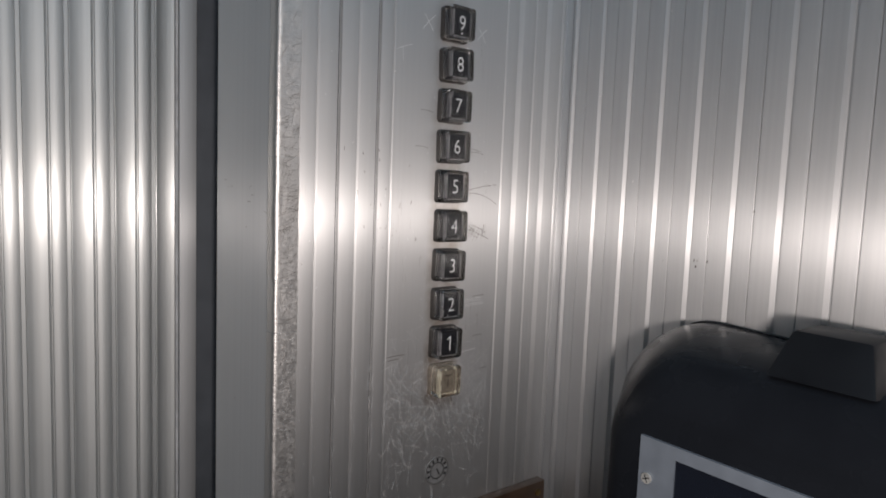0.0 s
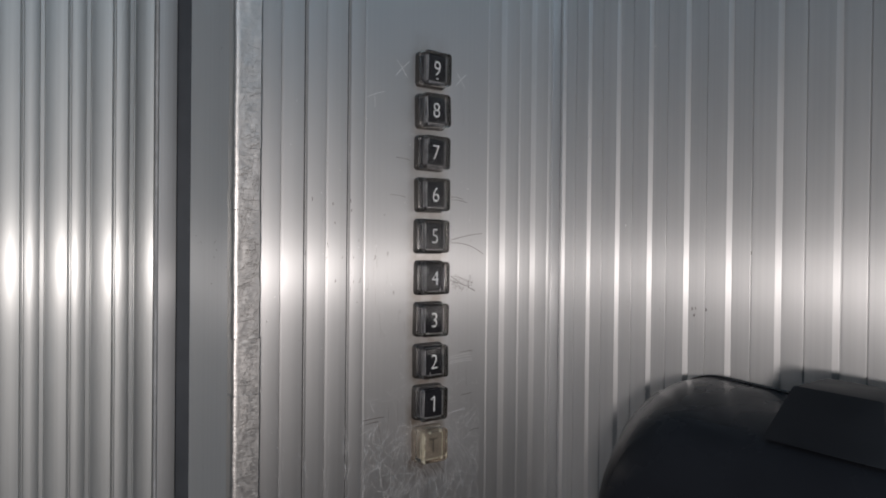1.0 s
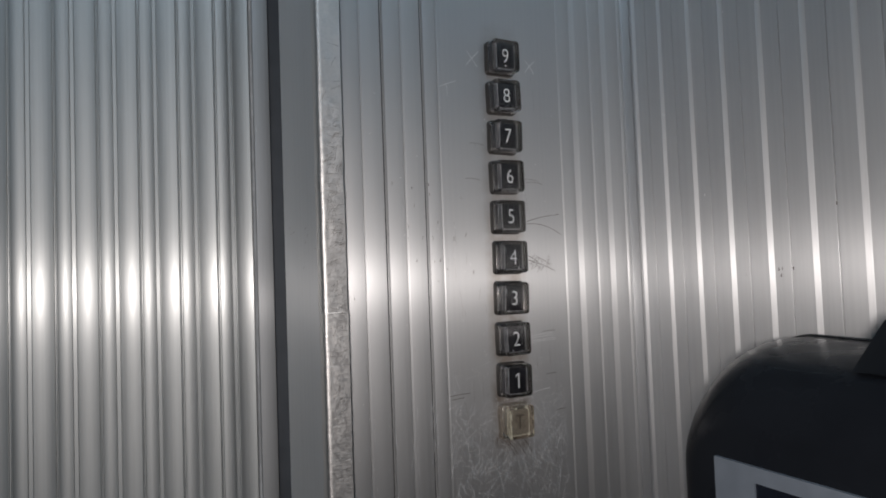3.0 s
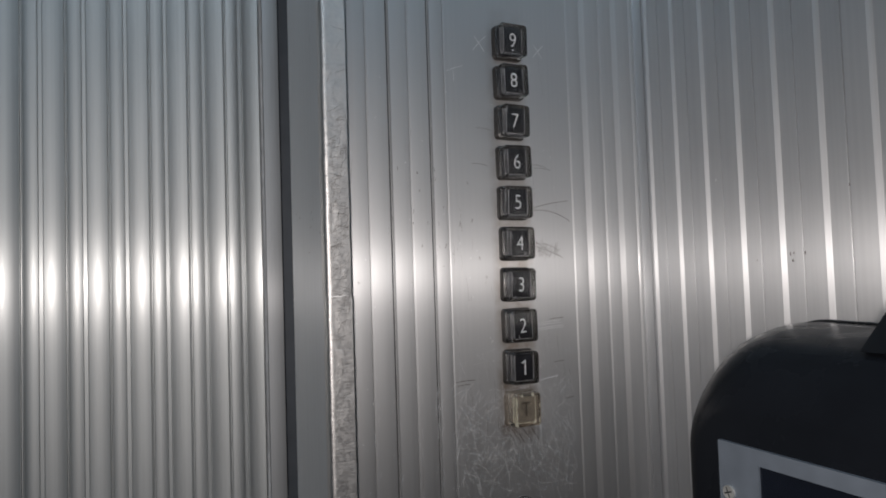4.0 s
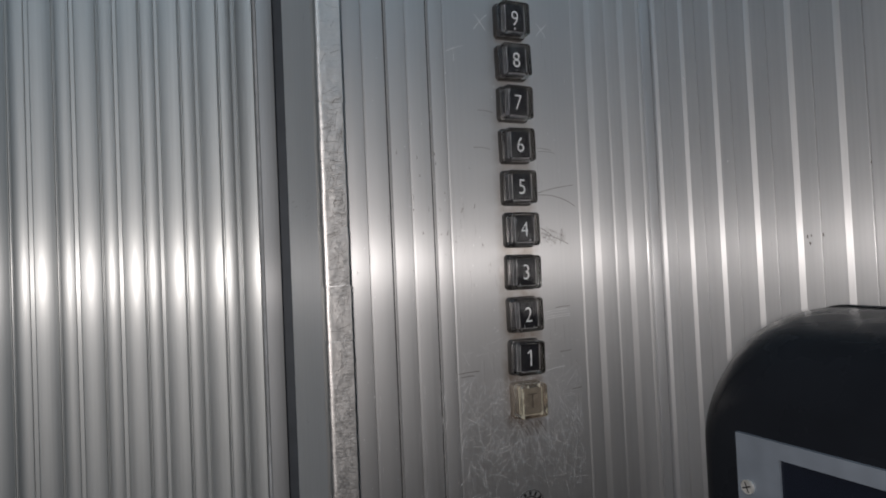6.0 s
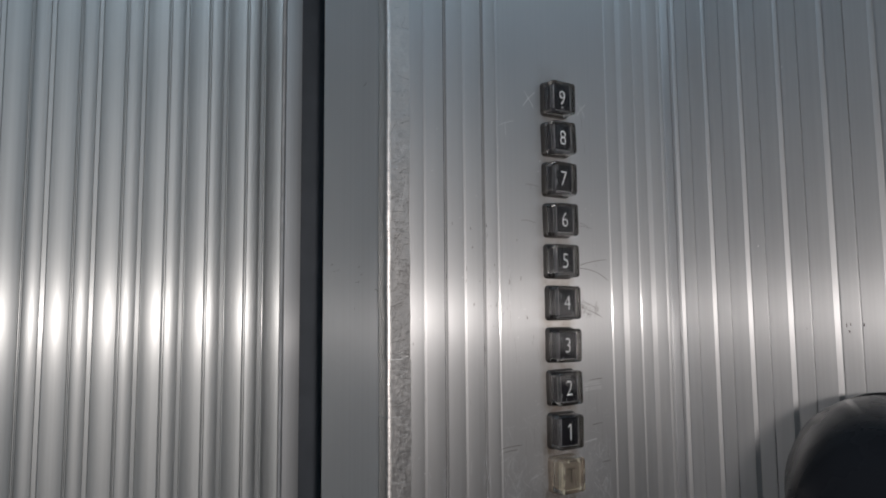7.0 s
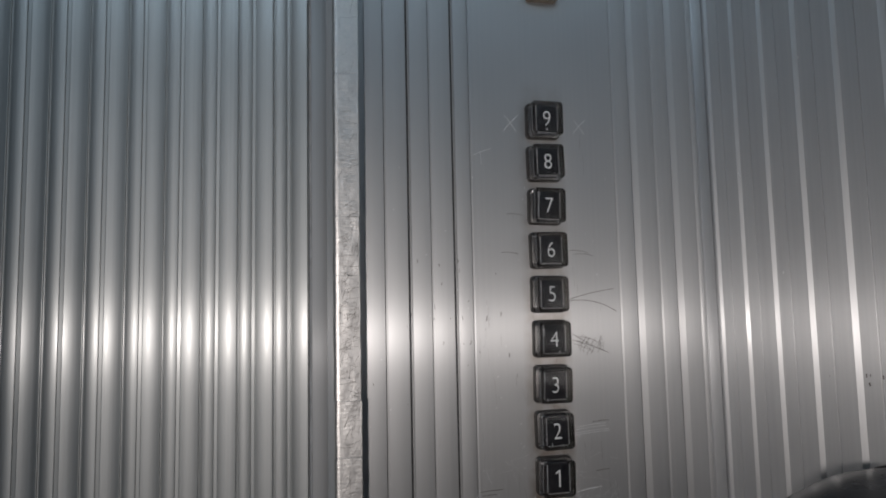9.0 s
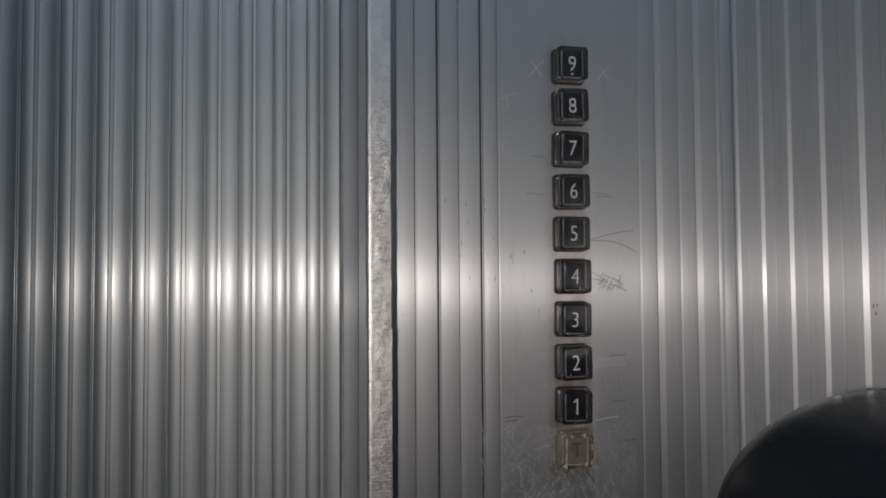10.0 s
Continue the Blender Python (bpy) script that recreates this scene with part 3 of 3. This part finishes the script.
def lip_bm():
    """A thin round bead along the housing's far side and top, where it meets the wall."""
    bm = bmesh.new()
    far, top, rad, bead = -0.1253, 1.2043, 0.060, 0.0008
    line = [(far, LOW + 0.05), (far, 1.0), (far, top - rad)]
    line += [(far - rad + rad * math.cos(radians(a)), top - rad + rad * math.sin(radians(a))) for a in range(6, 91, 6)]
    line += [(-0.30, top), (NEAR + 0.04, top)]
    rings = []
    for k, (y, z) in enumerate(line):
        (ya, za), (yb, zb) = line[max(k - 1, 0)], line[min(k + 1, len(line) - 1)]
        n = Vector((0, zb - za, ya - yb)).normalized()
        c = Vector((wall_x(y) - 0.003, y, z))
        rings.append([bm.verts.new(c + n * bead * math.cos(radians(a)) + Vector((bead * math.sin(radians(a)), 0, 0))) for a in range(0, 360, 45)])
    for a, b in zip(rings, rings[1:]):
        for i in range(8):
            bm.faces.new((a[i], a[(i + 1) % 8], b[(i + 1) % 8], b[i]))
    return bm


GLOSS = plain("glossy_black_edge", (0.01, 0.011, 0.013), 0.14, 0, 60, 0.1, 0.0)
part("lip", lip_bm(), GLOSS, terminal, "thin glossy edge bead", angle=60)


def frame_bm(y0, y1, z0, z1, iy0, iy1, iz0, iz1, x0, x1):
    """A flat frame in the y-z plane with a cut-out, x0 to x1 thick."""
    bm = bmesh.new()
    out = [(y0, z0), (y1, z0), (y1, z1), (y0, z1)]
    inn = [(iy0, iz0), (iy1, iz0), (iy1, iz1), (iy0, iz1)]
    v = [[bm.verts.new((x, *p)) for p in ring] for x in (x0, x1) for ring in (out, inn)]
    for i in range(4):
        j = (i + 1) % 4
        bm.faces.new((v[2][i], v[2][j], v[3][j], v[3][i]))
        bm.faces.new((v[0][j], v[0][i], v[1][i], v[1][j]))
        bm.faces.new((v[0][i], v[0][j], v[2][j], v[2][i]))
        bm.faces.new((v[1][j], v[1][i], v[3][i], v[3][j]))
    return bm


part("bezel", frame_bm(-0.445, -0.2065, 0.93, 1.1505, -0.420, -0.2305, 0.955, 1.1425, FRONT + 0.001, FRONT - 0.0022), BEZEL, terminal, "smooth light grey bezel")
part("screen", box_bm(FRONT - 0.0008, -0.4205, 0.9545, FRONT + 0.001, -0.2300, 1.1430), SCREEN, terminal, "dark glossy screen")
for y, z in ((-0.2128, 1.1250), (-0.2128, 0.955), (-0.438, 1.1250), (-0.438, 0.955)):
    bm = disc_bm(0.0034, 0.0, -0.0014, 18)
    s = part("screw", bm, CHROME, terminal, "bright steel screw")
    s.matrix_world = pose(FRONT - 0.0022, y, z, 0, 0, -90)
    bm = bmesh.new()
    ribbon(bm, [(-0.0024, -0.0010), (0.0024, 0.0010)], 0.0007, -0.0016)
    ribbon(bm, [(-0.0010, 0.0024), (0.0010, -0.0024)], 0.0007, -0.0016)
    part("slot", bm, INK, s, "dark cross slot", smooth=False)


def knob_bm():
    """A low block with a sloping front."""
    bm = box_bm(0.018, -0.322, 1.190, 0.084, -0.2665, 1.2235)
    for v in bm.verts:
        if v.co.z > 1.205:
            v.co.y += -0.002 if v.co.y > -0.28 else 0.012
            v.co.x += 0.026 if v.co.x < 0.05 else -0.004
        elif v.co.x < 0.05:
            v.co.z = 1.2000
    bmesh.ops.bevel(bm, geom=bm.edges[:], offset=0.002, segments=2, affect="EDGES", profile=0.6)
    return bm


part("top_block", knob_bm(), BLACK_SOFT, terminal, "raised matt black block on the top")

# ---- specks on the side wall ----
bm = bmesh.new()
for x, z, w, h in ((0.1610, 1.2485, 0.0008, 0.0022), (0.1628, 1.2440, 0.0012, 0.0016), (0.1640, 1.2490, 0.0007, 0.0015), (0.1735, 1.2490, 0.0010, 0.0020), (0.1300, 1.2450, 0.0006, 0.0006), (0.2100, 1.2900, 0.0006, 0.0020)):
    ribbon(bm, [(x, z - h / 2), (x + w / 2, z), (x, z + h / 2)], w, -0.0006)
tagged(part("specks", bm, DIRT, wall_right, "dark specks of dirt", smooth=False), kind="stuff")
bm = bmesh.new()
for x, z in ((0.0420, 1.3890), (0.0435, 1.3875), (0.0900, 1.31), (0.121, 1.45)):
    ribbon(bm, [(x, z), (x + 0.0006, z + 0.0016)], 0.0011, -0.0006)
tagged(part("specks", bm, SCRATCH, wall_right, "pale specks of paint", smooth=False), kind="stuff")

# ---- alike boards of the walls ----
SIDE, LEAF = 0.0376, 0.0335
for owner, first, count, step in ((door, -0.1768, 28, LEAF), (wall_right, -0.0160, 37, SIDE)):
    slat_mesh = None
    for i in range(count):
        if slat_mesh is None:
            profile = leaf_profile() if owner is door else side_profile()
            ob = part("slat", extruded(profile, 0.004, 0.006, TALL - 0.002), ALU_DOOR if owner is door else ALU, owner, angle=14)
            slat_mesh = ob.data
        else:
            ob = new("slat", slat_mesh)
            ob.parent = owner
        if owner is door:
            ob.location = (first - (i + 1) * step + 0.0009, DOOR_Y, 0)
        else:
            ob.location, ob.scale = (first + i * step, 0, 0), (step / PITCH, 1, 1)
